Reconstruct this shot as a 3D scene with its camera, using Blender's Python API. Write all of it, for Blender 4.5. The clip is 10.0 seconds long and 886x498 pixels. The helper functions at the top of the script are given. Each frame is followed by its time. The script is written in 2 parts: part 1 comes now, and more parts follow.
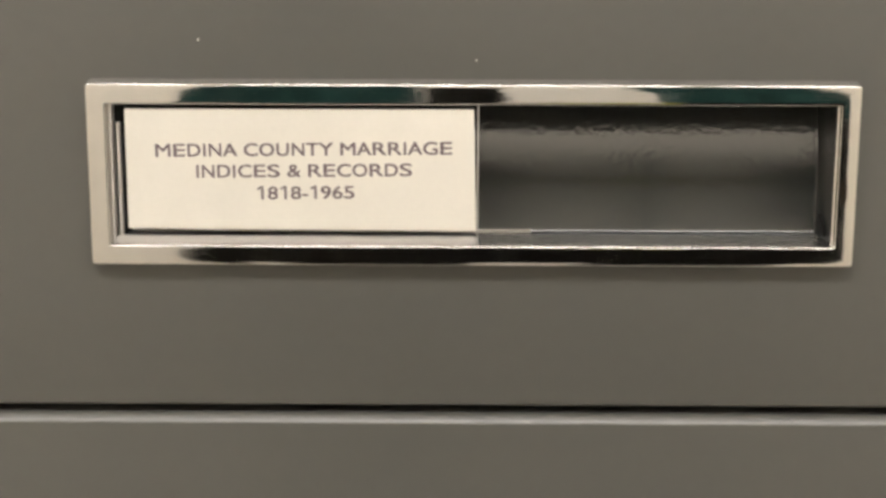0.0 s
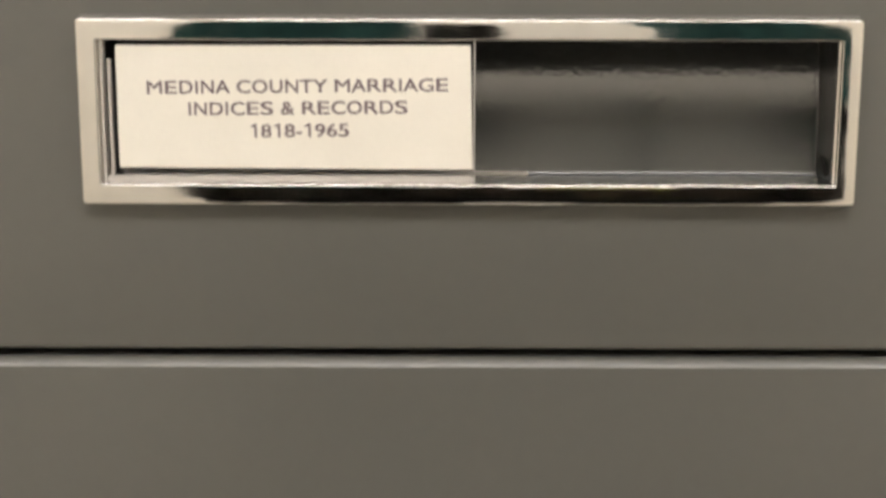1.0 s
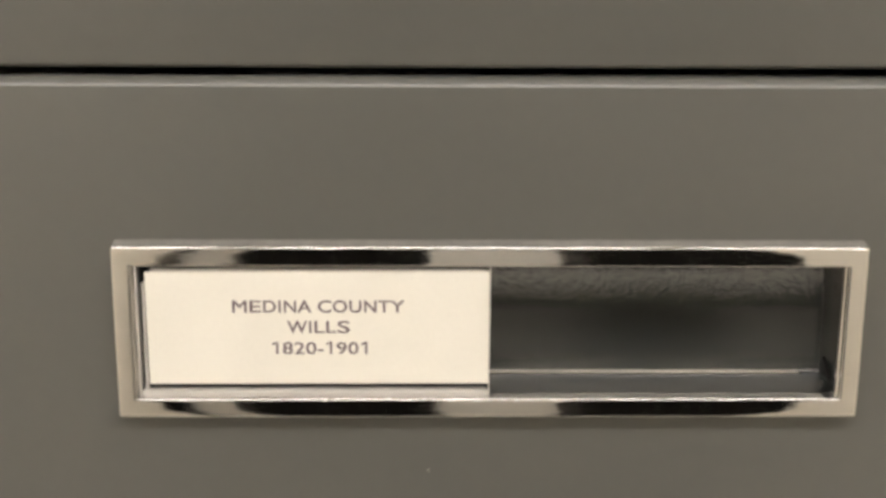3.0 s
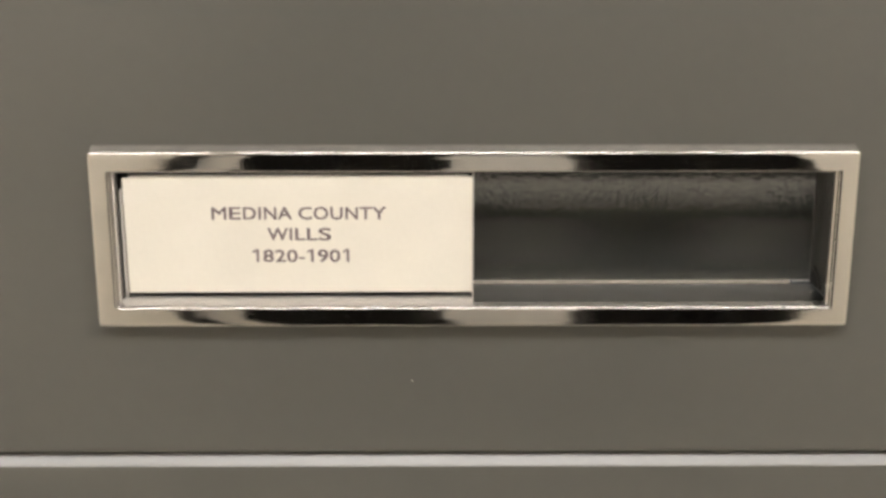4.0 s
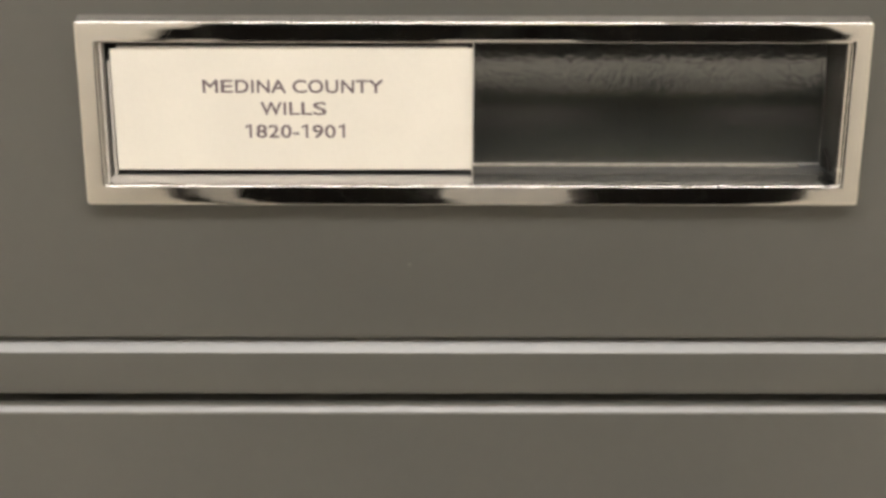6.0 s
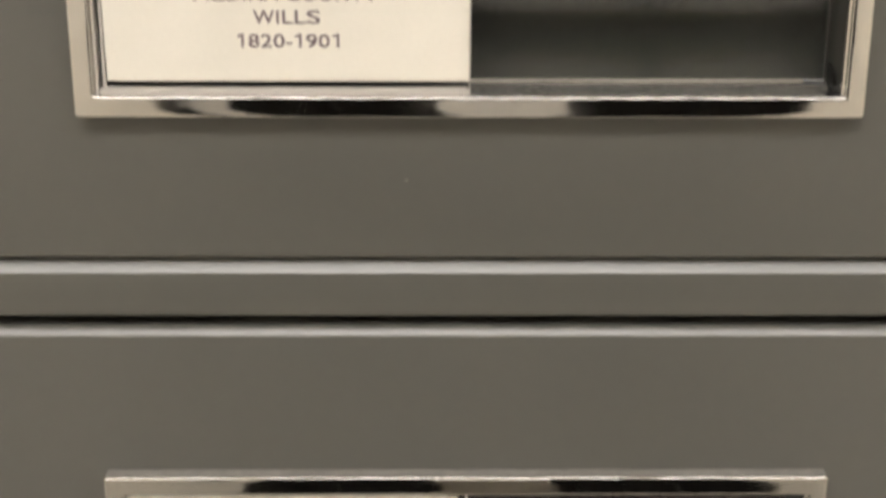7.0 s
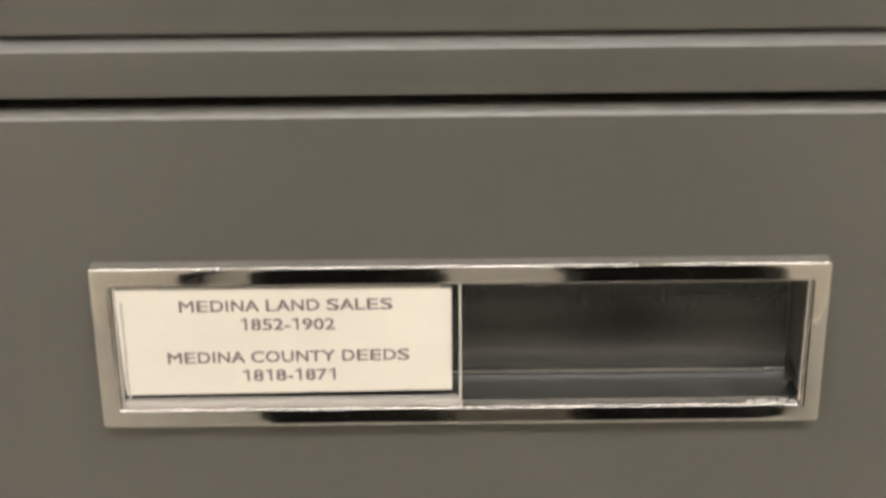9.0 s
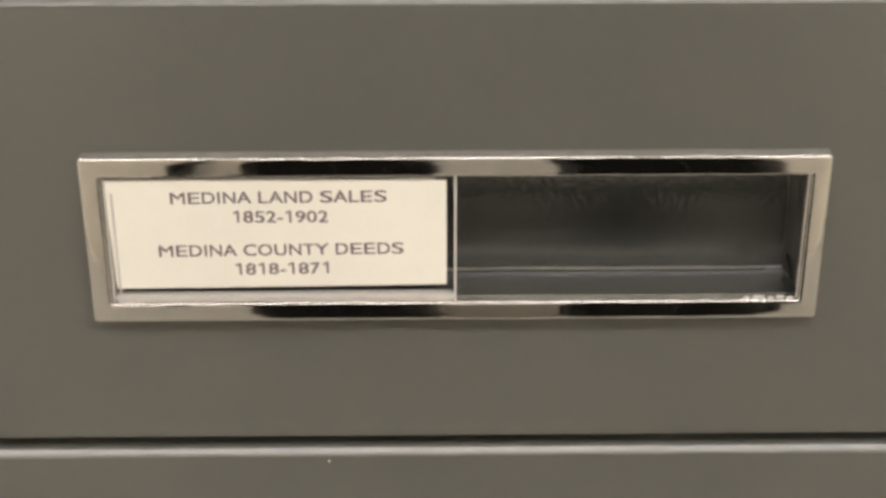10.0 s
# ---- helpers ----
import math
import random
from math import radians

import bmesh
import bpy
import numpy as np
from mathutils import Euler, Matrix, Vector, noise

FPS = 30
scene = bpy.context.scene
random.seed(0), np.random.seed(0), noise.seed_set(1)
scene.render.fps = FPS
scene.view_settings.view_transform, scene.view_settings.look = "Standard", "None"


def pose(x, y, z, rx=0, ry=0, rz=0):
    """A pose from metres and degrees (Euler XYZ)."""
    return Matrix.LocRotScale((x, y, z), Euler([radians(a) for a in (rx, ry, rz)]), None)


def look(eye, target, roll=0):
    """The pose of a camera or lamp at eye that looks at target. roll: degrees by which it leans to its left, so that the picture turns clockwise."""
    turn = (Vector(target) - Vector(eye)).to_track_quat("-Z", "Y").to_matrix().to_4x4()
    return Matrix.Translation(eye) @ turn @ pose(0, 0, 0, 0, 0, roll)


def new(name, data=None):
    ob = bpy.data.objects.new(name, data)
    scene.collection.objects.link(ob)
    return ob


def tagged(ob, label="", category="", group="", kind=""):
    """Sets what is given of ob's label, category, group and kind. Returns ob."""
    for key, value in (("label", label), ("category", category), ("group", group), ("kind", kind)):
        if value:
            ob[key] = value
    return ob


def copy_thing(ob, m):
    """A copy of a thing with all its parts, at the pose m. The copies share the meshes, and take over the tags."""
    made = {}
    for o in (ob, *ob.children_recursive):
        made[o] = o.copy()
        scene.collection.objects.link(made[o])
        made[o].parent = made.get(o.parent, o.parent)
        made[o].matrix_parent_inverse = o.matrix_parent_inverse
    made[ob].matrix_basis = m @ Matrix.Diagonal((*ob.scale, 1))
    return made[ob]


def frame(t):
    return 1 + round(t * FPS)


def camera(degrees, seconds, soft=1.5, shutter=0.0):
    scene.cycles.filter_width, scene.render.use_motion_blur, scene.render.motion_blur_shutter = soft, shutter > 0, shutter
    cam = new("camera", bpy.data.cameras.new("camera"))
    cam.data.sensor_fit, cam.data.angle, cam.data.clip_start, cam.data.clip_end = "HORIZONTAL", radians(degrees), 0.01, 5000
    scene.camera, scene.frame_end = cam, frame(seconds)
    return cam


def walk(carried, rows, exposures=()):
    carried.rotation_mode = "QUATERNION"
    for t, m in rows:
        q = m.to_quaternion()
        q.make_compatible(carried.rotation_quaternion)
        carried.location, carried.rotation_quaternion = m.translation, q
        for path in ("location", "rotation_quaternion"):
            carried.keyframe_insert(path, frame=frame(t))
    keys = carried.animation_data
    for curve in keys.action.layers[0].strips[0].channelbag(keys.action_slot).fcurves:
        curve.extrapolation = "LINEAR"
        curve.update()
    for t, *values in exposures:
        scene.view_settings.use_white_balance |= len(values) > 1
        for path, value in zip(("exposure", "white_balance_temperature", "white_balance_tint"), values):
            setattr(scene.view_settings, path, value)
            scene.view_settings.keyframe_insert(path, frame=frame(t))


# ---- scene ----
import functools

# ---- camera ----
cam = camera(36.0, 10.0, soft=3.2, shutter=0.5)
ROWS = [
    (0, (-0.0047, -0.2903, 1.1494), 0.31, -10.66, 0.18),
    (0.5, (-0.0058, -0.2899, 1.1393), 0.09, -9.56, 0.07),
    (1, (-0.0047, -0.2885, 1.1355), 0.14, -10.61, 0.12),
    (1.5, (-0.0140, -0.2858, 1.1289), -1.23, -13.20, 0.45),
    (2, (-0.0127, -0.2856, 1.1170), -1.49, -14.03, 0.46),
    (2.5, (-0.0126, -0.2880, 1.0977), -0.65, -12.94, 0.17),
    (2.7, (-0.0159, -0.2871, 1.0948), -1.05, -13.39, 0.34),
    (3.8, (-0.0085, -0.2856, 1.0827), -0.16, -15.71, -0.01),
    (4, (-0.0076, -0.2846, 1.0800), -0.19, -16.04, -0.03),
    (4.5, (-0.0121, -0.2833, 1.0693), -0.77, -16.02, 0.18),
    (5, (-0.0099, -0.2822, 1.0654), -0.43, -16.67, 0.07),
    (5.2, (-0.0099, -0.2818, 1.0650), -0.51, -16.98, 0.10),
    (6.3, (-0.0074, -0.2805, 1.0587), -0.26, -18.31, 0.17),
    (6.5, (-0.0085, -0.2786, 1.0591), -0.47, -19.36, 0.25),
    (7, (-0.0082, -0.2801, 1.0405), -0.53, -17.59, 0.19),
    (7.5, (-0.0084, -0.2805, 1.0316), -0.30, -17.98, 0.11),
    (8, (-0.0087, -0.2798, 1.0269), -1.04, -18.60, 0.05),
    (8.5, (-0.0048, -0.2801, 1.0163), -0.36, -19.16, -0.48),
    (9, (-0.0046, -0.2808, 1.0066), -0.16, -20.59, -0.53),
    (9.5, (-0.0060, -0.2827, 0.9975), -0.47, -21.40, -0.25),
    (10, (-0.0052, -0.2807, 0.9956), -0.48, -23.18, -0.15),
]


def aimed(eye, yaw, pitch, roll):
    a, b = radians(yaw), radians(pitch)
    ahead = Vector((-math.sin(a) * math.cos(b), math.cos(a) * math.cos(b), math.sin(b)))
    return look(eye, Vector(eye) + ahead, roll)


walk(cam, [(t, aimed(e, yaw, pitch, roll)) for t, e, yaw, pitch, roll in ROWS], [(0.0, -0.03), (1.0, 0.0), (1.5, -0.02), (2.0, 0.05), (2.5, 0.13), (4.5, 0.06), (5.0, 0.08), (6.5, 0.02), (7.0, 0.03), (8.0, 0.12), (8.5, 0.22), (9.0, 0.10), (10.0, 0.08)])

# ---- world and light ----
LAMP = 10.8                      # strength of the ceiling diffusers
LAMP_TINT = (1.0, 0.957, 0.93)   # warm fluorescent tubes
world = bpy.data.worlds.new("world")
world.use_nodes = True
world.node_tree.nodes["Background"].inputs[0].default_value = (0.02, 0.018, 0.015, 1)
world.node_tree.nodes["Background"].inputs[1].default_value = 1.0
scene.world = world


# ---- materials ----
def material(name, colour, rough=0.5, metal=0.0, spec=0.5, vary=0.08, scale=40.0, bump=0.0, bump_scale=400.0, bump_dist=0.0002,
             stain=0.0, stain_scale=6.0, rough_vary=0.0, coat=0.0, coat_ior=1.6, bump_from=None):
    """A surface with two scales of colour change, a little gloss change and fine relief; object space, in metres."""
    m = bpy.data.materials.new(name)
    m.use_nodes = True
    nt = m.node_tree
    b = nt.nodes["Principled BSDF"]
    b.inputs["Roughness"].default_value = rough
    b.inputs["Metallic"].default_value = metal
    b.inputs["Specular IOR Level"].default_value = spec
    b.inputs["Coat Weight"].default_value = coat
    b.inputs["Coat Roughness"].default_value = 0.17
    b.inputs["Coat IOR"].default_value = coat_ior
    co = nt.nodes.new("ShaderNodeTexCoord")

    def noise_at(s, detail=4.0):
        n = nt.nodes.new("ShaderNodeTexNoise")
        n.inputs["Scale"].default_value = s
        n.inputs["Detail"].default_value = detail
        nt.links.new(co.outputs["Object"], n.inputs["Vector"])
        return n

    def ramp(n, lo, hi):
        r = nt.nodes.new("ShaderNodeMapRange")
        r.inputs["From Min"].default_value, r.inputs["From Max"].default_value = 0.3, 0.7
        r.inputs["To Min"].default_value, r.inputs["To Max"].default_value = lo, hi
        nt.links.new(n.outputs["Fac"], r.inputs["Value"])
        return r

    fine = ramp(noise_at(scale), 1 - vary, 1 + vary)
    broad = ramp(noise_at(stain_scale), 1 - stain, 1 + stain)
    mul = nt.nodes.new("ShaderNodeMath")
    mul.operation = "MULTIPLY"
    nt.links.new(fine.outputs[0], mul.inputs[0])
    nt.links.new(broad.outputs[0], mul.inputs[1])
    tint = nt.nodes.new("ShaderNodeVectorMath")
    tint.operation = "SCALE"
    tint.inputs[0].default_value = colour
    nt.links.new(mul.outputs[0], tint.inputs["Scale"])
    nt.links.new(tint.outputs[0], b.inputs["Base Color"])
    if rough_vary:
        rr = ramp(noise_at(scale * 0.6), max(0.0, rough - rough_vary), rough + rough_vary)
        nt.links.new(rr.outputs[0], b.inputs["Roughness"])
    if bump:
        bn = nt.nodes.new("ShaderNodeBump")
        bn.inputs["Strength"].default_value = bump
        bn.inputs["Distance"].default_value = bump_dist
        nt.links.new(noise_at(bump_scale, 2.0).outputs["Fac"], bn.inputs["Height"])
        if bump_from is not None:        # relief only in the upper part of the pressing
            xyz = nt.nodes.new("ShaderNodeSeparateXYZ")
            nt.links.new(co.outputs["Generated"], xyz.inputs[0])
            fade = nt.nodes.new("ShaderNodeMapRange")
            fade.inputs["From Min"].default_value, fade.inputs["From Max"].default_value = bump_from, bump_from + 0.2
            fade.inputs["To Min"].default_value, fade.inputs["To Max"].default_value = bump * 0.12, bump
            nt.links.new(xyz.outputs["Z"], fade.inputs["Value"])
            nt.links.new(fade.outputs[0], bn.inputs["Strength"])
        nt.links.new(bn.outputs[0], b.inputs["Normal"])
        nt.links.new(bn.outputs[0], b.inputs["Coat Normal"])
    return m


def clear_plastic(name):
    m = bpy.data.materials.new(name)
    m.use_nodes = True
    b = m.node_tree.nodes["Principled BSDF"]
    b.inputs["Base Color"].default_value = (0.90, 0.86, 0.80, 1)
    b.inputs["Roughness"].default_value = 0.15
    b.inputs["IOR"].default_value = 1.45
    b.inputs["Transmission Weight"].default_value = 0.45
    return m


def glowing(name, colour, strength):
    m = bpy.data.materials.new(name)
    m.use_nodes = True
    b = m.node_tree.nodes["Principled BSDF"]
    b.inputs["Base Color"].default_value = (*colour, 1)
    b.inputs["Emission Color"].default_value = (*colour, 1)
    b.inputs["Emission Strength"].default_value = strength
    return m


PAINT = material("taupe_paint", (0.1075, 0.1060, 0.0940), 0.28, spec=0.90, vary=0.02, scale=300, bump=0.10, bump_scale=900, bump_dist=0.0001,
                 stain=0.03, stain_scale=14)
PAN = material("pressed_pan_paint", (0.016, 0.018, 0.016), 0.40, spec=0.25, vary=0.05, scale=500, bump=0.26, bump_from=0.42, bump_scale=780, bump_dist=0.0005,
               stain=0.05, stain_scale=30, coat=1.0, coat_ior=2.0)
STEEL = material("bare_steel", (0.62, 0.60, 0.56), 0.34, metal=0.9, vary=0.10, scale=400, bump=0.2, bump_scale=600)
CHROME = material("chrome", (0.89, 0.872, 0.848), 0.045, metal=1.0, vary=0.03, scale=200, bump=0.14, bump_scale=60, bump_dist=0.0004,
                  stain=0.03, stain_scale=60, rough_vary=0.03)
CARD = material("card", (0.78, 0.745, 0.665), 0.7, spec=0.2, vary=0.012, scale=900, bump=0.08, bump_scale=1500, bump_dist=0.00005,
                stain=0.035, stain_scale=45)
INK = material("toner", (0.175, 0.132, 0.142), 0.6, spec=0.3, vary=0.25, scale=1500)
PLASTIC = clear_plastic("clear_plastic")
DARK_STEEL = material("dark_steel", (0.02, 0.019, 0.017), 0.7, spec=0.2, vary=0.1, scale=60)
WALL = material("cream_wall", (0.87, 0.82, 0.725), 0.85, spec=0.2, vary=0.02, scale=80, bump=0.15, bump_scale=200, stain=0.03, stain_scale=2)
CEILING = material("ceiling_tile", (0.60, 0.585, 0.54), 0.9, spec=0.1, vary=0.03, scale=60, stain=0.03, stain_scale=3)
FLOOR = material("carpet", (0.40, 0.377, 0.33), 0.95, spec=0.1, vary=0.2, scale=180, bump=0.4, bump_scale=500, bump_dist=0.002, stain=0.08, stain_scale=2)
BLACK = material("black_laminate", (0.007, 0.0065, 0.006), 0.6, spec=0.1, vary=0.15, scale=30, stain=0.1, stain_scale=3)
TEAL = material("teal_cloth", (0.022, 0.062, 0.062), 0.9, spec=0.1, vary=0.25, scale=25, stain=0.3, stain_scale=9)
BROWN = material("brown_laminate", (0.035, 0.027, 0.021), 0.6, spec=0.15, vary=0.2, scale=25, stain=0.15, stain_scale=5)
YELLOW = material("yellow_green_card", (0.30, 0.31, 0.045), 0.7, spec=0.2, vary=0.05, scale=40)
# pale tone painting in the glow above each frame; also colours the lower seams
PALE_EDGE = material("pale_edge", (0.21, 0.20, 0.18), 0.75, spec=0.4, vary=0.12, scale=350, stain=0.10, stain_scale=40, bump=0.2, bump_scale=900)
DUST = material("dust", (0.72, 0.70, 0.64), 0.9, vary=0.1, scale=900)
GLOW = glowing("diffuser", LAMP_TINT, LAMP)
LAMP_FRAME = material("lamp_frame", (0.7, 0.69, 0.65), 0.4, vary=0.02)


# ---- mesh helpers ----
def mesh_of(name, bm, mat, smooth=False):
    bmesh.ops.recalc_face_normals(bm, faces=bm.faces)
    me = bpy.data.meshes.new(name)
    bm.to_mesh(me)
    bm.free()
    me.materials.append(mat)
    if smooth:
        for p in me.polygons:
            p.use_smooth = True
        me.set_sharp_from_angle(angle=radians(40))
    return me


def part(name, bm, mat, parent, label="", smooth=False):
    ob = new(name, mesh_of(name, bm, mat, smooth))
    ob.parent = parent
    return tagged(ob, label)


def thing(name, bm, mat, label, category, smooth=False, group="", kind=""):
    return tagged(new(name, mesh_of(name, bm, mat, smooth)), label, category, group, kind)


def box(bm, lo, hi, bevel=0.0, segs=2):
    made = bmesh.ops.create_cube(bm, size=1.0)["verts"]
    for v in made:
        v.co = Vector([(a + b) / 2 + c * (b - a) for a, b, c in zip(lo, hi, v.co)])
    if bevel:
        edges = list({e for v in made for e in v.link_edges})
        bmesh.ops.bevel(bm, geom=edges, offset=bevel, segments=segs, affect="EDGES", clamp_overlap=True)
    return bm


def boxed(lo, hi, bevel=0.0, segs=2):
    return box(bmesh.new(), lo, hi, bevel, segs)


def round_loop(bm, x0, x1, z0, z1, y, r, n=5):
    """One ring of vertices: a rectangle with rounded corners in the plane y, anticlockwise from the lower left corner."""
    ring = []
    for cx, cz, a0 in ((x0 + r, z0 + r, 180), (x1 - r, z0 + r, 270), (x1 - r, z1 - r, 0), (x0 + r, z1 - r, 90)):
        for k in range(n):
            a = radians(a0 + 90 * k / (n - 1))
            ring.append(bm.verts.new((cx + r * math.cos(a), y, cz + r * math.sin(a))))
    return ring


def bridge(bm, a, b):
    n = len(a)
    for i in range(n):
        bm.faces.new((a[i], a[(i + 1) % n], b[(i + 1) % n], b[i]))


# ---- room ----
CEIL, NORTH, SOUTH, SIDE = 2.6, 0.78, -2.0, 2.4
tagged(new("floor", mesh_of("floor", boxed((-SIDE, SOUTH, -0.1), (SIDE, NORTH, 0.0)), FLOOR)),
       "grey-beige office carpet floor under the cabinets", "floor", kind="structure")
tagged(new("ceiling", mesh_of("ceiling", boxed((-SIDE, SOUTH, CEIL), (SIDE, NORTH, CEIL + 0.1)), CEILING)),
       "off-white ceiling with fluorescent light panels", "ceiling", kind="structure")
for wall_name, lo, hi in (("wall_north", (-SIDE - 0.12, NORTH, -0.1), (SIDE + 0.12, NORTH + 0.12, CEIL + 0.1)),
                          ("wall_south", (-SIDE - 0.12, SOUTH - 0.12, -0.1), (SIDE + 0.12, SOUTH, CEIL + 0.1)),
                          ("wall_east", (SIDE, SOUTH, -0.1), (SIDE + 0.12, NORTH, CEIL + 0.1)),
                          ("wall_west", (-SIDE - 0.12, SOUTH, -0.1), (-SIDE, NORTH, CEIL + 0.1))):
    tagged(new(wall_name, mesh_of(wall_name, boxed(lo, hi), WALL)), "plain cream painted wall of the records room", "wall", kind="structure")


def ceiling_light():
    root = tagged(new("ceiling_light"), "long fluorescent ceiling light with a warm glowing diffuser", "ceiling light", "ceiling lights")
    bm = bmesh.new()
    hw, hl = 0.30, 0.60
    for lo, hi in (((-hl, -hw, -0.03), (hl, -hw + 0.025, 0)), ((-hl, hw - 0.025, -0.03), (hl, hw, 0)),
                   ((-hl, -hw + 0.025, -0.03), (-hl + 0.025, hw - 0.025, 0)), ((hl - 0.025, -hw + 0.025, -0.03), (hl, hw - 0.025, 0))):
        box(bm, lo, hi, 0.003)
    part("frame", bm, LAMP_FRAME, root)
    part("diffuser", boxed((-hl + 0.025, -hw + 0.025, -0.022), (hl - 0.025, hw - 0.025, -0.004)), GLOW, root, "warm glowing acrylic diffuser")
    return root


lamp = ceiling_light()
lamp.matrix_basis = pose(-1.25, -1.40, CEIL)
copy_thing(lamp, pose(0.0, -1.40, CEIL))
copy_thing(lamp, pose(1.25, -1.40, CEIL))


# ---- storage opposite, seen in the chrome only ----
def storage_cabinet(x0, x1, top):
    root = tagged(new("storage_cabinet"), "tall narrow black storage cabinet against the cream wall", "cabinet", "storage cabinets opposite")
    w = (x1 - x0) / 2
    root.matrix_basis = pose((x0 + x1) / 2, -1.60, 0)
    part("body", boxed((-w, -0.14, 0.0), (w, 0.13, top), 0.004), BLACK, root)
    for s in (-1, 1):
        door = part("door", boxed((min(s * 0.002, s * (w - 0.003)), 0.131, 0.05), (max(s * 0.002, s * (w - 0.003)), 0.149, top - 0.01), 0.002), BLACK, root)
        part("door_handle", boxed((s * 0.03 - 0.006, 0.150, top * 0.55), (s * 0.03 + 0.006, 0.168, top * 0.55 + 0.14), 0.003), BLACK, door)
    return root


storage_cabinet(-0.272, 0.004, 0.755)
storage_cabinet(0.197, 0.487, 0.755)


def storage_box(x0, x1, z0, z1):
    root = tagged(new("storage_box"), "dark teal cloth storage box with a lid on a black cabinet", "storage box", "storage boxes")
    root.matrix_basis = pose((x0 + x1) / 2, -1.58, z0)
    w, h = (x1 - x0) / 2, z1 - z0
    part("body", boxed((-w + 0.006, -0.11, 0), (w - 0.006, 0.11, h - 0.07), 0.008, 3), TEAL, root)
    part("lid", boxed((-w, -0.116, h - 0.07), (w, 0.116, h), 0.008, 3), TEAL, root)
    return root


storage_box(-0.36, -0.040, 0.905, 1.27)
storage_box(0.283, 0.522, 0.99, 1.27)
thing("wall_post", boxed((-0.46, SOUTH, 0.0), (-0.425, SOUTH + 0.08, 0.73), 0.004), BLACK, "narrow black post on the cream wall", "post")
thing("letter_tray", boxed((0.305, -1.695, 0.905), (0.516, -1.465, 0.990), 0.004), BLACK, "flat black letter tray box on the dark sideboard", "letter tray")
thing("paper_folder", boxed((0.120, -1.495, 0.905), (0.288, -1.465, 0.955), 0.002, 1), YELLOW, "yellow-green paper folder standing on the dark sideboard", "folder")
thing("box_file", boxed((-0.036, -1.65, 0.905), (0.068, -1.47, 1.12), 0.003), BLACK, "black box file standing on the dark sideboard", "box file")


def sideboard():
    """The dark upper unit that lies across both low cabinets, with three drawers."""
    root = tagged(new("sideboard"), "long dark brown drawer unit across two black cabinets", "sideboard")
    root.matrix_basis = pose(0.10, -1.60, 0.755)
    part("body", boxed((-0.44, -0.14, 0.0), (0.42, 0.13, 0.129), 0.004), BLACK, root)
    part("top", boxed((-0.445, -0.145, 0.130), (0.425, 0.150, 0.150), 0.003), BROWN, root)
    for k in range(3):
        front = part("drawer", boxed((-0.436 + 0.286 * k, 0.131, 0.010), (-0.154 + 0.286 * k, 0.148, 0.122), 0.002), BLACK, root)
        part("drawer_handle", boxed((-0.35 + 0.286 * k, 0.149, 0.060), (-0.24 + 0.286 * k, 0.165, 0.072), 0.003), BLACK, front)
    return root


sideboard()


# ---- microfilm cabinets ----
FACE = 0.0040     # the painted fronts stand 4 mm behind the front of the chrome frames
HALF = 0.215      # half a drawer's width
HOLE_W = 0.0802   # half the width of the opening in a front
PAN_DEEP = 0.0185  # how far the recessed pulls go in


def folded_edge(height, tilt=41.0, r=0.0007):
    """The section of a folded sheet edge from its top to its face: a soft bend, a sloping flat and a soft bend; (down, back)."""
    a0 = radians(tilt)
    line = [(0.0, 0.0)]
    rest = height - r * (1 - math.sin(a0)) - r * math.sin(a0)

    def go(e, d):
        line.append((line[-1][0] + d * math.cos(e), line[-1][1] - d * math.sin(e)))
    for k in range(4):
        go(radians(90) + (a0 - radians(90)) * (k + 0.5) / 4, r * (radians(90) - a0) / 4)
    go(a0, rest / math.cos(a0))
    for k in range(4):
        go(a0 * (1 - (k + 0.5) / 4), r * a0 / 4)
    deep = line[-1][1]
    return [(i, y - deep) for i, y in line]


def front_panel(z0, z1, c, hz):
    """A drawer's painted front with rounded edges and an opening round the height c."""
    bm = bmesh.new()
    rings = [round_loop(bm, -HALF, HALF, z0, z1, FACE + 0.020, 0.0042)]
    for i, y in folded_edge(0.0024, 38.0, 0.0014):
        rings.append(round_loop(bm, -HALF + i, HALF - i, z0 + 0.4 * i, z1 - i, FACE + y, 0.0042 - i))
    rings.append(round_loop(bm, -0.12, 0.12, c - hz - 0.006, c + hz + 0.006, FACE, 0.002))
    rings.append(round_loop(bm, -HOLE_W, HOLE_W, c - hz, c + hz, FACE, 0.0012))
    rings.append(round_loop(bm, -HOLE_W, HOLE_W, c - hz, c + hz, FACE + 0.020, 0.0012))
    for a, b in zip(rings, rings[1:] + rings[:1]):
        bridge(bm, a, b)
    return bm


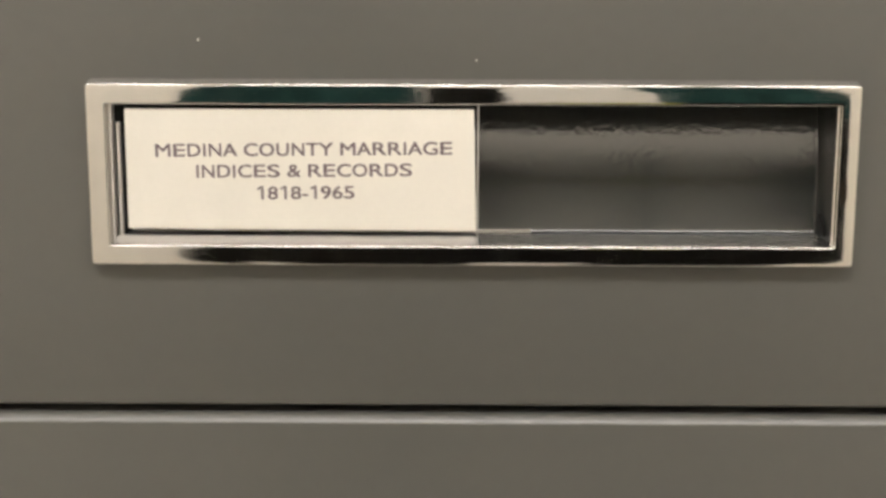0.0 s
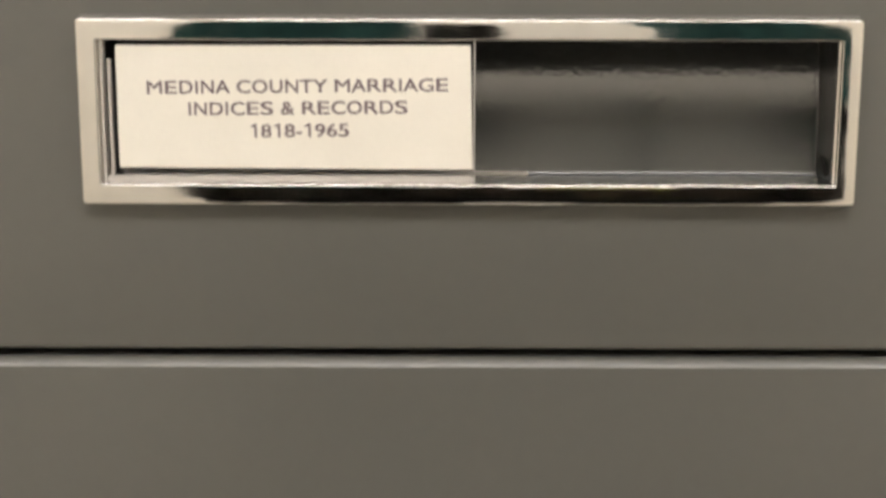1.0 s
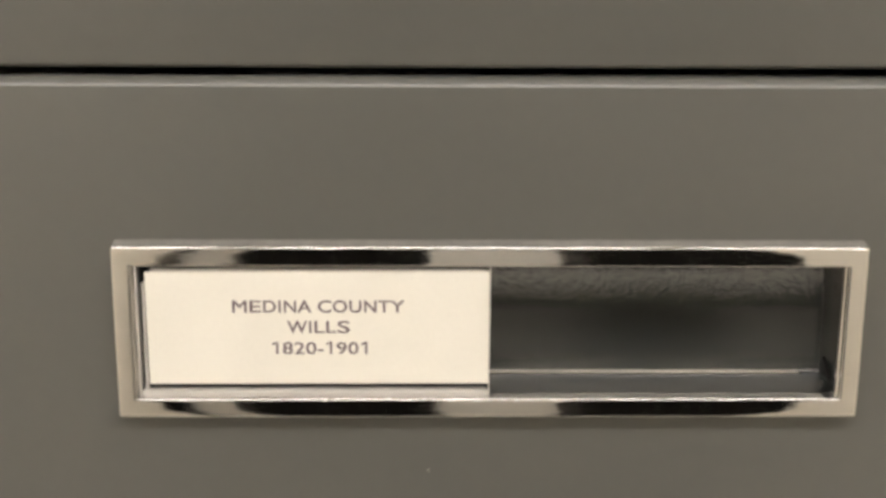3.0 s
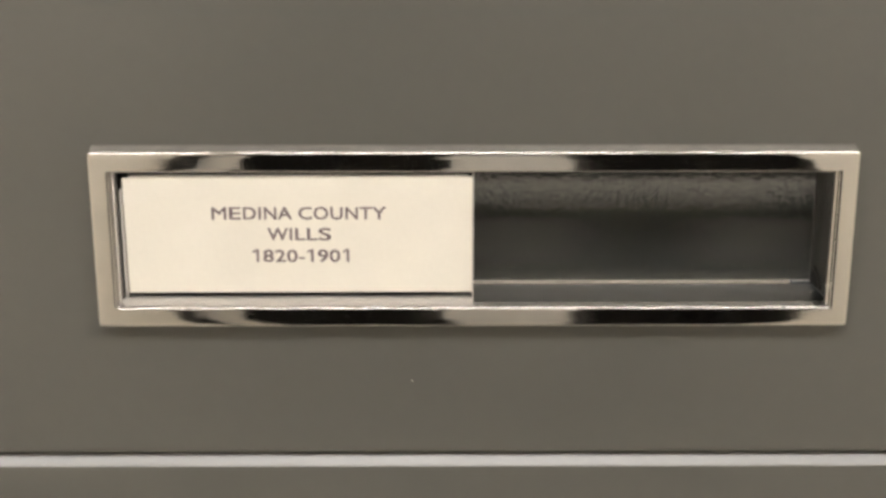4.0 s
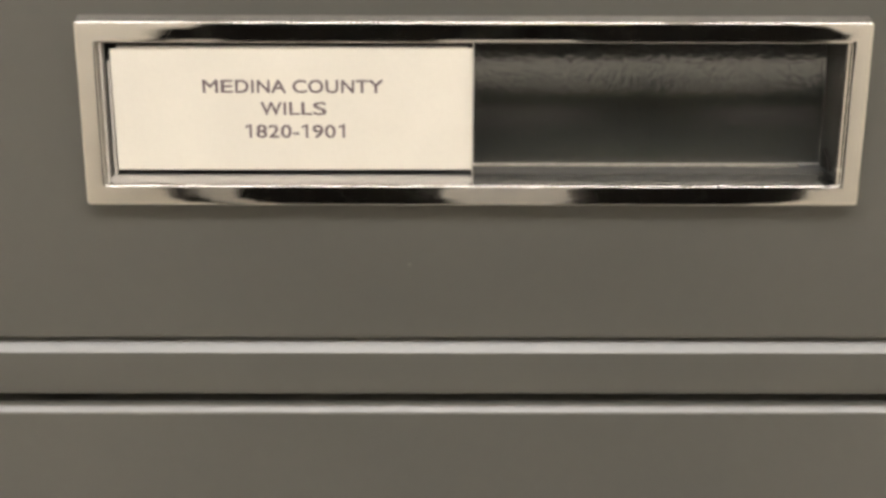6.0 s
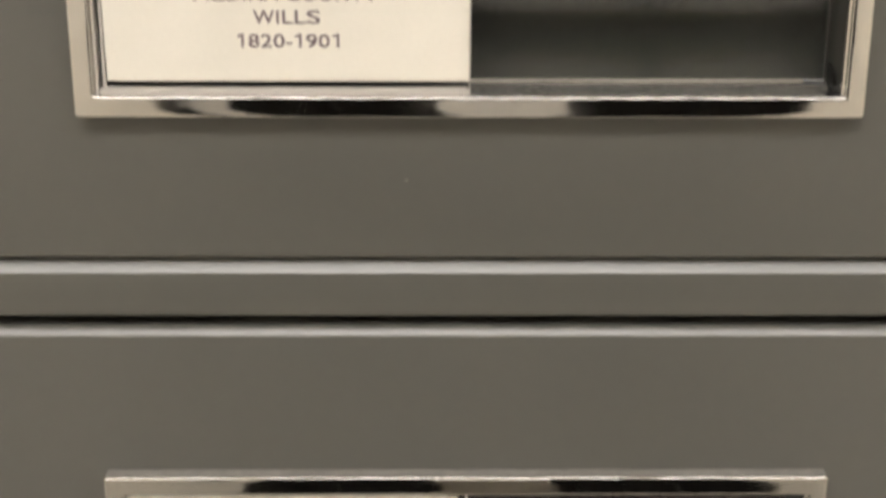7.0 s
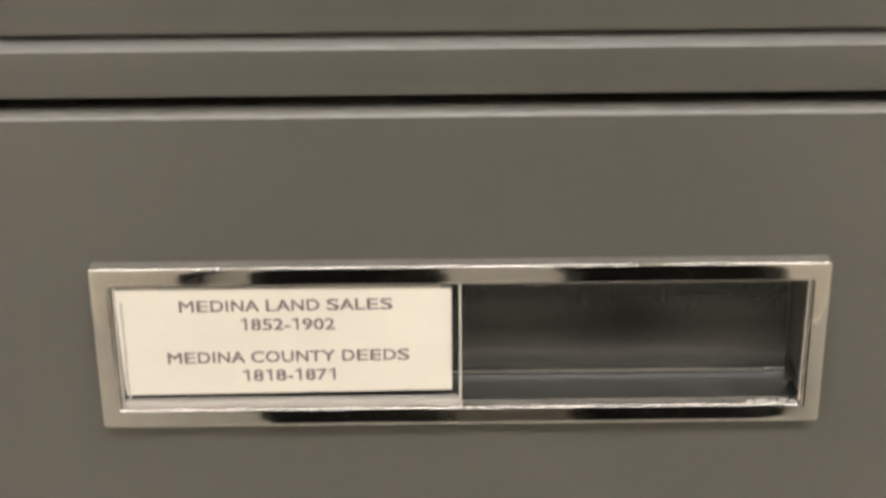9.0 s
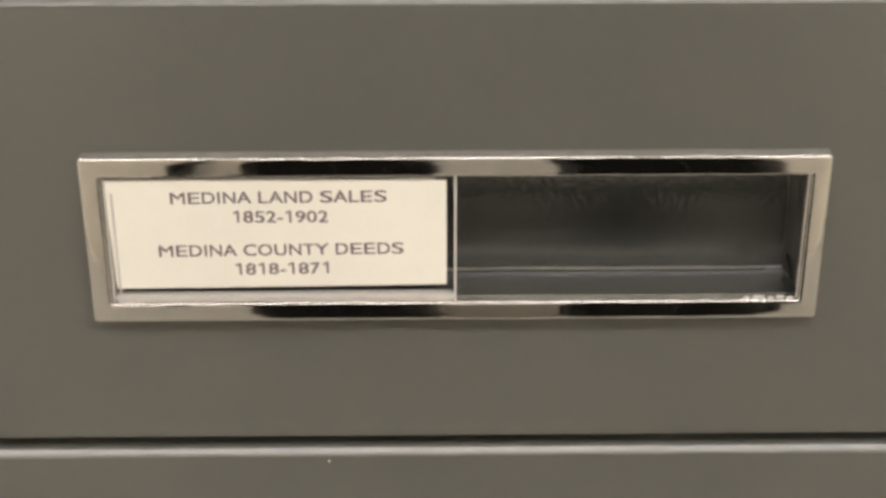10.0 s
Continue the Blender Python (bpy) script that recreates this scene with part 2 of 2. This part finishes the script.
def label_frame(c, hz, corner=0.0006, rise=-0.0003):
    """The chrome surround: steep sides, a flat face, an inner lip and a fine bead."""
    bm = bmesh.new()
    ow, iw, ih = 0.0825, 0.0783, hz - 0.0043
    steps = [(ow, hz, FACE - 0.0001, corner, rise), (ow, hz, 0.0007, corner, 0.0)]
    steps.append((ow, hz, 0.0002, corner, 0.0))     # sloping side
    for k in range(1, 9):               # outer edge, softly rounded
        a = radians(11.25 * k)
        q = 0.0003 * (1 - math.cos(a))
        steps.append((ow - q, hz - q, 0.0002 * (1 - math.sin(a)), corner, 0.0))
    for f in (0.12, 0.4, 0.65, 0.88):   # face, for the crown of the short sides
        steps.append((ow - 0.0003 + f * (iw + 0.0007 - ow), hz - 0.0003 + f * (ih + 0.0007 - hz), 0.0, corner, 0.0))
    for k in range(8, -1, -1):          # inner edge, softly rounded
        a = radians(11.25 * k)
        q = 0.0003 * (1 - math.cos(a))
        steps.append((iw + q, ih + q, 0.0003 * (1 - math.sin(a)), 0.0005, 0.0))
    steps.append((iw, ih, 0.0016, 0.0005, 0.0))
    for k in range(7):                  # a fine bead along the inner edge
        a = radians(30 * k)
        steps.append((iw - 0.00035 * math.sin(a), ih, 0.0021 - 0.0004 * math.cos(a), 0.0005, 0.0))
    steps.append((iw, ih, FACE - 0.0001, 0.0005, 0.0))
    rings = [round_loop(bm, -w, w, c - h, c + h + more, y, r, 4) for w, h, y, r, more in steps]
    for v in bm.verts:
        if v.co.y < 0.0015:
            v.co.y += 0.00010 * (max(0.0, abs(v.co.x) - 0.0811) / 0.0014) ** 2
    for a, b in zip(rings, rings[1:] + rings[:1]):
        bridge(bm, a, b)
    return bm


def pull_pan(c, hz):
    """The pressed pan behind the opening: a flat floor, and a back that bends away towards the top, to take the fingers."""
    bm = bmesh.new()
    h = hz - 0.0042
    line = [(0.0032, -h), (0.0100, -h), (PAN_DEEP - 0.0009, -h), (PAN_DEEP - 0.0004, -h + 0.0001), (PAN_DEEP - 0.0001, -h + 0.0004), (PAN_DEEP, -h + 0.0009), (PAN_DEEP, -0.003)]
    for k in range(1, 13):
        a = radians(2.4 * k)
        line.append((PAN_DEEP + 0.044 * (1 - math.cos(a)), -0.002 + 0.044 * math.sin(a)))
    line += [(line[-1][0] + 0.001, h), (0.0034, h)]
    cols = []
    for x, deep in ((-0.0794, 0.0), (-0.0792, 0.55), (-0.0790, 0.95), (-0.0787, 0.985), (-0.0780, 1.0), (-0.04, 1.0), (0.0, 1.0), (0.04, 1.0),
                    (0.0780, 1.0), (0.0787, 0.985), (0.0790, 0.95), (0.0792, 0.55), (0.0794, 0.0)):
        cols.append([bm.verts.new((x, 0.0032 + (y - 0.0032) * deep, c + z)) for y, z in line])
    for a, b in zip(cols, cols[1:]):
        for i in range(len(line) - 1):
            bm.faces.new((a[i], a[i + 1], b[i + 1], b[i]))
    back = [[bm.verts.new((v.co.x * 1.004, v.co.y + 0.0010, c + (v.co.z - c) * 1.025)) for v in col] for col in cols]
    for a, b in zip(back, back[1:]):
        for i in range(len(line) - 1):
            bm.faces.new((b[i], b[i + 1], a[i + 1], a[i]))
    rim = cols[0] + [c[-1] for c in cols[1:]] + cols[-1][-2::-1] + [c[0] for c in cols[-2:0:-1]]
    rim_back = back[0] + [c[-1] for c in back[1:]] + back[-1][-2::-1] + [c[0] for c in back[-2:0:-1]]
    bridge(bm, rim, rim_back)
    return bm


def card_holder(c, hz, right, wide):
    """Clear plastic: back sheet, sill and two lips."""
    bm = bmesh.new()
    h = hz - 0.0043
    box(bm, (-0.0776 if wide else -0.0745, 0.0018, c - 0.0105), (right - (0.004 if wide else 0.001), 0.0023, c + h - 0.001))
    box(bm, (-0.0773, 0.0008, c - h), (right, 0.0036, c - h + 0.0018), 0.0004, 2)
    box(bm, (-0.0778, 0.0006, c - h), (-0.0773, 0.0040, c + h), 0.0002, 1)
    box(bm, (right, 0.0006, c - h), (right + (0.0006 if wide else 0.0003), 0.0028, c + h), 0.0001, 1)
    return bm


def drawer(cabinet, z0, z1, c, hz, corner=0.0006, right=0.0004, wide=False, seam=0.0742):
    d = part("drawer", front_panel(z0, z1, c, hz - 0.0034), PAINT, cabinet, "taupe painted steel drawer front", True)
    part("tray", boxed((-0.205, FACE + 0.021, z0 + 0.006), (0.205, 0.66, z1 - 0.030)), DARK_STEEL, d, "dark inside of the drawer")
    part("label_frame", label_frame(c, hz, corner), CHROME, d, "polished chrome label frame", True)
    # added pale sloping strip: imitates light bounced off the chrome onto the paint
    ledge = boxed((-0.0823, 0.0006, c + hz - 0.0002), (0.0823, FACE - 0.0002, c + hz + 0.0001), 0.0001, 1)
    for v in ledge.verts:
        v.co.z += (0.0004 if wide else 0.0010) * max(0.0, v.co.y - 0.0006) / FACE
    part("glow_ledge", ledge, PALE_EDGE, d, "pale strip standing in for the glow above the frame")
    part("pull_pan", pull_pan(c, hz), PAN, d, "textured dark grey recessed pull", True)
    part("card_holder", card_holder(c, hz, right, wide), PLASTIC, d, "clear plastic card holder")
    h = hz - 0.0043
    part("holder_lip", boxed((-0.0764, 0.0010, c - h + 0.0019), (-0.0758, 0.0030, c + h - 0.004), 0.0002, 1), PLASTIC, d, "bent inner lip of clear plastic")
    slot = bmesh.new()
    floor_z = c - hz + 0.0042
    ring = [slot.verts.new((0.0790, y, floor_z + z)) for y, z in ((0.0150, 0.0016), (0.0095, 0.0010), (0.0110, 0.0032), (0.0150, 0.0050))]
    tips = [slot.verts.new(v.co + Vector((-0.0006, 0, 0))) for v in ring]
    slot.faces.new(ring)
    bridge(slot, ring, tips)
    slot.faces.new(tips[::-1])
    part("pan_seam", boxed((-0.0778, PAN_DEEP - 0.0010, floor_z), (seam, PAN_DEEP - 0.0002, floor_z + 0.0007), 0.0003, 2), PALE_EDGE if wide else STEEL, d, "bright folded seam at the back of the pan", True)
    part("corner_slot", slot, DARK_STEEL, d, "black slot in the corner of the pan")
    part("spot_weld", boxed((0.0766, 0.0096, floor_z - 0.0004), (0.0778, 0.0112, floor_z + 0.0009), 0.0004, 2), CHROME, d, "small bright weld bead in the corner", True)
    return d


def shell(cabinet, z0, z1, plinth=0.0):
    for name, lo, hi in (("side_panel", (-0.232, 0.004, z0), (-0.2175, 0.70, z1)), ("side_panel", (0.2175, 0.004, z0), (0.232, 0.70, z1)),
                         ("back_panel", (-0.2175, 0.69, z0), (0.2175, 0.70, z1)), ("top_panel", (-0.2175, 0.030, z1 - 0.008), (0.2175, 0.69, z1)),
                         ("bottom_panel", (-0.2175, 0.030, z0), (0.2175, 0.69, z0 + 0.005 + plinth))):
        part(name, boxed(lo, hi, 0.0012), PAINT, cabinet)


BZ = 1.0          # height of the middle of the lowest upper drawer's frame
SEAT = 0.9477     # the upper cabinet stands here on the lower one
HZ = 0.01955      # half the height of a frame
upper = tagged(new("microfilm_cabinet"), "taupe steel microfilm cabinet with chrome-framed drawers, on another one", "filing cabinet", "microfilm cabinets")
upper.matrix_basis = pose(0, 0, SEAT)
lower = tagged(new("microfilm_cabinet"), "taupe steel microfilm cabinet with rounded top rail on the floor", "filing cabinet", "microfilm cabinets")

shell(upper, 0.0, 0.4530)
for n in range(4):
    top = BZ - SEAT + 0.0560 + 0.1106 * n
    drawer(upper, top - (0.1081 if n == 0 else 0.1088), top, BZ - SEAT + 0.1106 * n, HZ, right=-0.0003 if n == 0 else 0.0010, seam=0.014 if n == 1 else 0.0742)
part("top_rail", boxed((-0.2175, FACE, 0.4410), (0.2175, 0.029, 0.453), 0.0015), PAINT, upper)

RAIL_TOP = SEAT - 0.0001
shell(lower, 0.0, RAIL_TOP, 0.07)


def rounded_rail(z0, z1, r):
    bm = bmesh.new()
    outline = [(0.029, z0), (0.029, z1)]
    outline += [(FACE + y, z1 - i) for i, y in folded_edge(r, 37.0, 0.0005)]
    outline += [(FACE, z0 + 0.0008), (FACE + 0.0003, z0 + 0.0002), (FACE + 0.0009, z0)]
    ends = [[bm.verts.new((x, y, z)) for y, z in outline] for x in (-0.2175, 0.2175)]
    bridge(bm, *ends)
    bm.faces.new(ends[0])
    bm.faces.new(ends[1][::-1])
    return bm


part("top_rail", rounded_rail(0.9347, RAIL_TOP, 0.0030), PAINT, lower, "rounded steel rail over the drawers", True)
C_TOP, C_PITCH = 0.9319, 0.1108
C_MID = C_TOP - 0.8774
for n in range(7):
    top = C_TOP - C_PITCH * n
    d = drawer(lower, top - 0.1078, top, top - C_MID, HZ, corner=0.0007, right=-0.0004, wide=True)
    if n == 0:
        bits = bmesh.new()
        for x0, x1, up in ((0.0660, 0.0674, 0.0), (0.0679, 0.0708, 0.0002), (0.0714, 0.0728, 0.0), (0.0733, 0.0752, 0.0003), (0.0757, 0.0774, 0.0)):
            box(bits, (x0, 0.0006, top - C_MID - HZ + 0.0042 + up), (x1, 0.0016, top - C_MID - HZ + 0.0047 + up), 0.0002, 1)
        part("holder_fragment", bits, PLASTIC, d, "broken strip of clear plastic")
part("kick_plate", boxed((-0.2175, 0.012, 0.0), (0.2175, 0.030, 0.155), 0.001), PAINT, lower)


# ---- printed cards ----
# advance width of a letter, and the white at its left and right, in ems of a plain grotesque
LETTERS = {"A": (0.667, 0.0, 0.0), "C": (0.722, 0.05, 0.045), "D": (0.722, 0.077, 0.05), "E": (0.667, 0.079, 0.053), "G": (0.778, 0.05, 0.06),
           "I": (0.278, 0.093, 0.093), "L": (0.556, 0.073, 0.03), "M": (0.833, 0.073, 0.073), "N": (0.722, 0.076, 0.076), "O": (0.778, 0.048, 0.048),
           "R": (0.722, 0.079, 0.01), "S": (0.667, 0.045, 0.05), "T": (0.611, 0.021, 0.021), "U": (0.722, 0.079, 0.079), "W": (0.944, 0.01, 0.01),
           "Y": (0.667, 0.005, 0.005), "&": (0.667, 0.043, 0.02), "-": (0.333, 0.032, 0.032), "1": (0.556, 0.109, 0.18)}


@functools.cache
def glyph(sign):
    """Flat mesh of one sign of the built-in font: vertices and faces, one unit wide, capitals one unit high."""
    curve = bpy.data.curves.new("sign", "FONT")
    curve.body, curve.size, curve.resolution_u = sign, 1.0, 4
    tmp = new("sign", curve)
    bpy.context.view_layer.update()
    me = bpy.data.meshes.new_from_object(tmp.evaluated_get(bpy.context.evaluated_depsgraph_get()))
    bpy.data.objects.remove(tmp)
    lo, hi = min(v.co.x for v in me.vertices), max(v.co.x for v in me.vertices)
    verts = [((v.co.x - lo) / (hi - lo), v.co.y / 0.73) for v in me.vertices]
    return verts, [tuple(p.vertices) for p in me.polygons]


def printed_line(bm, text, x0, x1, za, zb, cap, y):
    """One line of capitals from x0 to x1 on a baseline that rises from za to zb; each sign as wide as in a plain grotesque."""
    widths = [LETTERS.get(c, (0.278, 0, 0) if c == " " else (0.556, 0.042, 0.042)) for c in text]
    left, total = widths[0][1], sum(w[0] for w in widths) - widths[0][1] - widths[-1][2]
    em, slope = (x1 - x0) / total, (zb - za) / (x1 - x0)
    at = -left
    for c, (wide, lsb, rsb) in zip(text, widths):
        if c != " ":
            start, span = at + lsb, wide - lsb - rsb
            shapes = [glyph(c)]
            if c == "1":        # an upright with a flag
                shapes = [([(0.66, 0.0), (1.0, 0.0), (1.0, 0.98), (0.66, 0.98)], [(0, 1, 2, 3)]), ([(0.0, 0.72), (0.68, 0.86), (0.72, 0.98), (0.0, 0.84)], [(0, 1, 2, 3)])]
            for verts, faces in shapes:
                for n, (sx, sz) in enumerate(((-0.00006, -0.00005), (0.00006, -0.00005), (-0.00006, 0.00005), (0.00006, 0.00005))):
                    made = []
                    for u, v in verts:
                        x = x0 + (start + u * span) * em
                        w = v * cap
                        made.append(bm.verts.new((x - w * slope + sx, y - 0.000008 * n, BZ + za + w + (x - x0) * slope + sz)))
                    for f in faces:
                        bm.faces.new([made[k] for k in f])
        at += wide


def label_card(corners, lines, label, words):
    """A card with a slightly uneven cut. lines: words, left, right, baseline at both ends, cap height; metres, heights from BZ."""
    bm = bmesh.new()
    y0, y1 = 0.0012, 0.0018
    near = [bm.verts.new((x, y0, BZ + z)) for x, z in corners]
    far = [bm.verts.new((x, y1, BZ + z)) for x, z in corners]
    bm.faces.new(near)
    bm.faces.new(far[::-1])
    bridge(bm, near, far)
    bmesh.ops.bevel(bm, geom=bm.edges[:], offset=0.00015, segments=1, affect="EDGES")
    card = thing("label_card", bm, CARD, label, "label card", group="drawer label cards")
    for text, x0, x1, za, zb, cap in lines:
        letters = bmesh.new()
        printed_line(letters, text, x0, x1, za, zb, cap, y0 - 0.00004)
        part("text_line", letters, INK, card, words)
    return card


CAP = 0.00285
label_card([(-0.0746, 0.0988), (0.0009, 0.0984), (0.0003, 0.1248), (-0.0746, 0.1246)],
           [("MEDINA COUNTY MARRIAGE", -0.0681, -0.0044, 0.1145, 0.1152, CAP), ("INDICES & RECORDS", -0.0594, -0.0130, 0.1100, 0.1105, CAP),
            ("1818-1965", -0.0463, -0.0255, 0.1053, 0.1056, CAP)],
           "cream printed card for marriage indices in a chrome drawer frame", "dark grey printed capitals")
label_card([(-0.0755, -0.0121), (-0.0002, -0.0120), (-0.0003, 0.0140), (-0.0757, 0.0137)],
           [("MEDINA COUNTY", -0.0567, -0.0190, 0.0046, 0.0046, CAP), ("WILLS", -0.0447, -0.0310, -0.0001, -0.0001, CAP),
            ("1820-1901", -0.0481, -0.0272, -0.0050, -0.0050, CAP)],
           "cream printed card for county wills in a chrome drawer frame", "dark grey printed capitals")
label_card([(-0.0768, -0.1346), (-0.0020, -0.1339), (-0.0020, -0.1086), (-0.0776, -0.1083)],
           [("MEDINA LAND SALES", -0.0631, -0.0153, -0.1139, -0.1136, CAP), ("1852-1902", -0.0494, -0.0284, -0.1184, -0.1184, CAP),
            ("MEDINA COUNTY DEEDS", -0.0666, -0.0117, -0.1266, -0.1261, CAP), ("1818-1871", -0.0496, -0.0287, -0.1311, -0.1309, CAP)],
           "cream printed card for land sales, cut slightly askew", "dark grey printed capitals")

# ---- dust ----
random.seed(5)
for x, z, size in ((-0.0588, 0.1393, 0.00024), (0.0007, 0.1351, 0.0002), (-0.0136, -0.0340, 0.00014), (-0.0306, -0.1821, 0.0003)):
    bm = bmesh.new()
    bmesh.ops.create_icosphere(bm, subdivisions=2, radius=size)
    for v in bm.verts:
        v.co = Vector((x, FACE - 0.0001, BZ + z)) + v.co * (0.8 + 0.5 * random.random())
    thing("dust_speck", bm, DUST, "tiny pale dust speck on a taupe drawer front", "dust speck", group="dust specks")
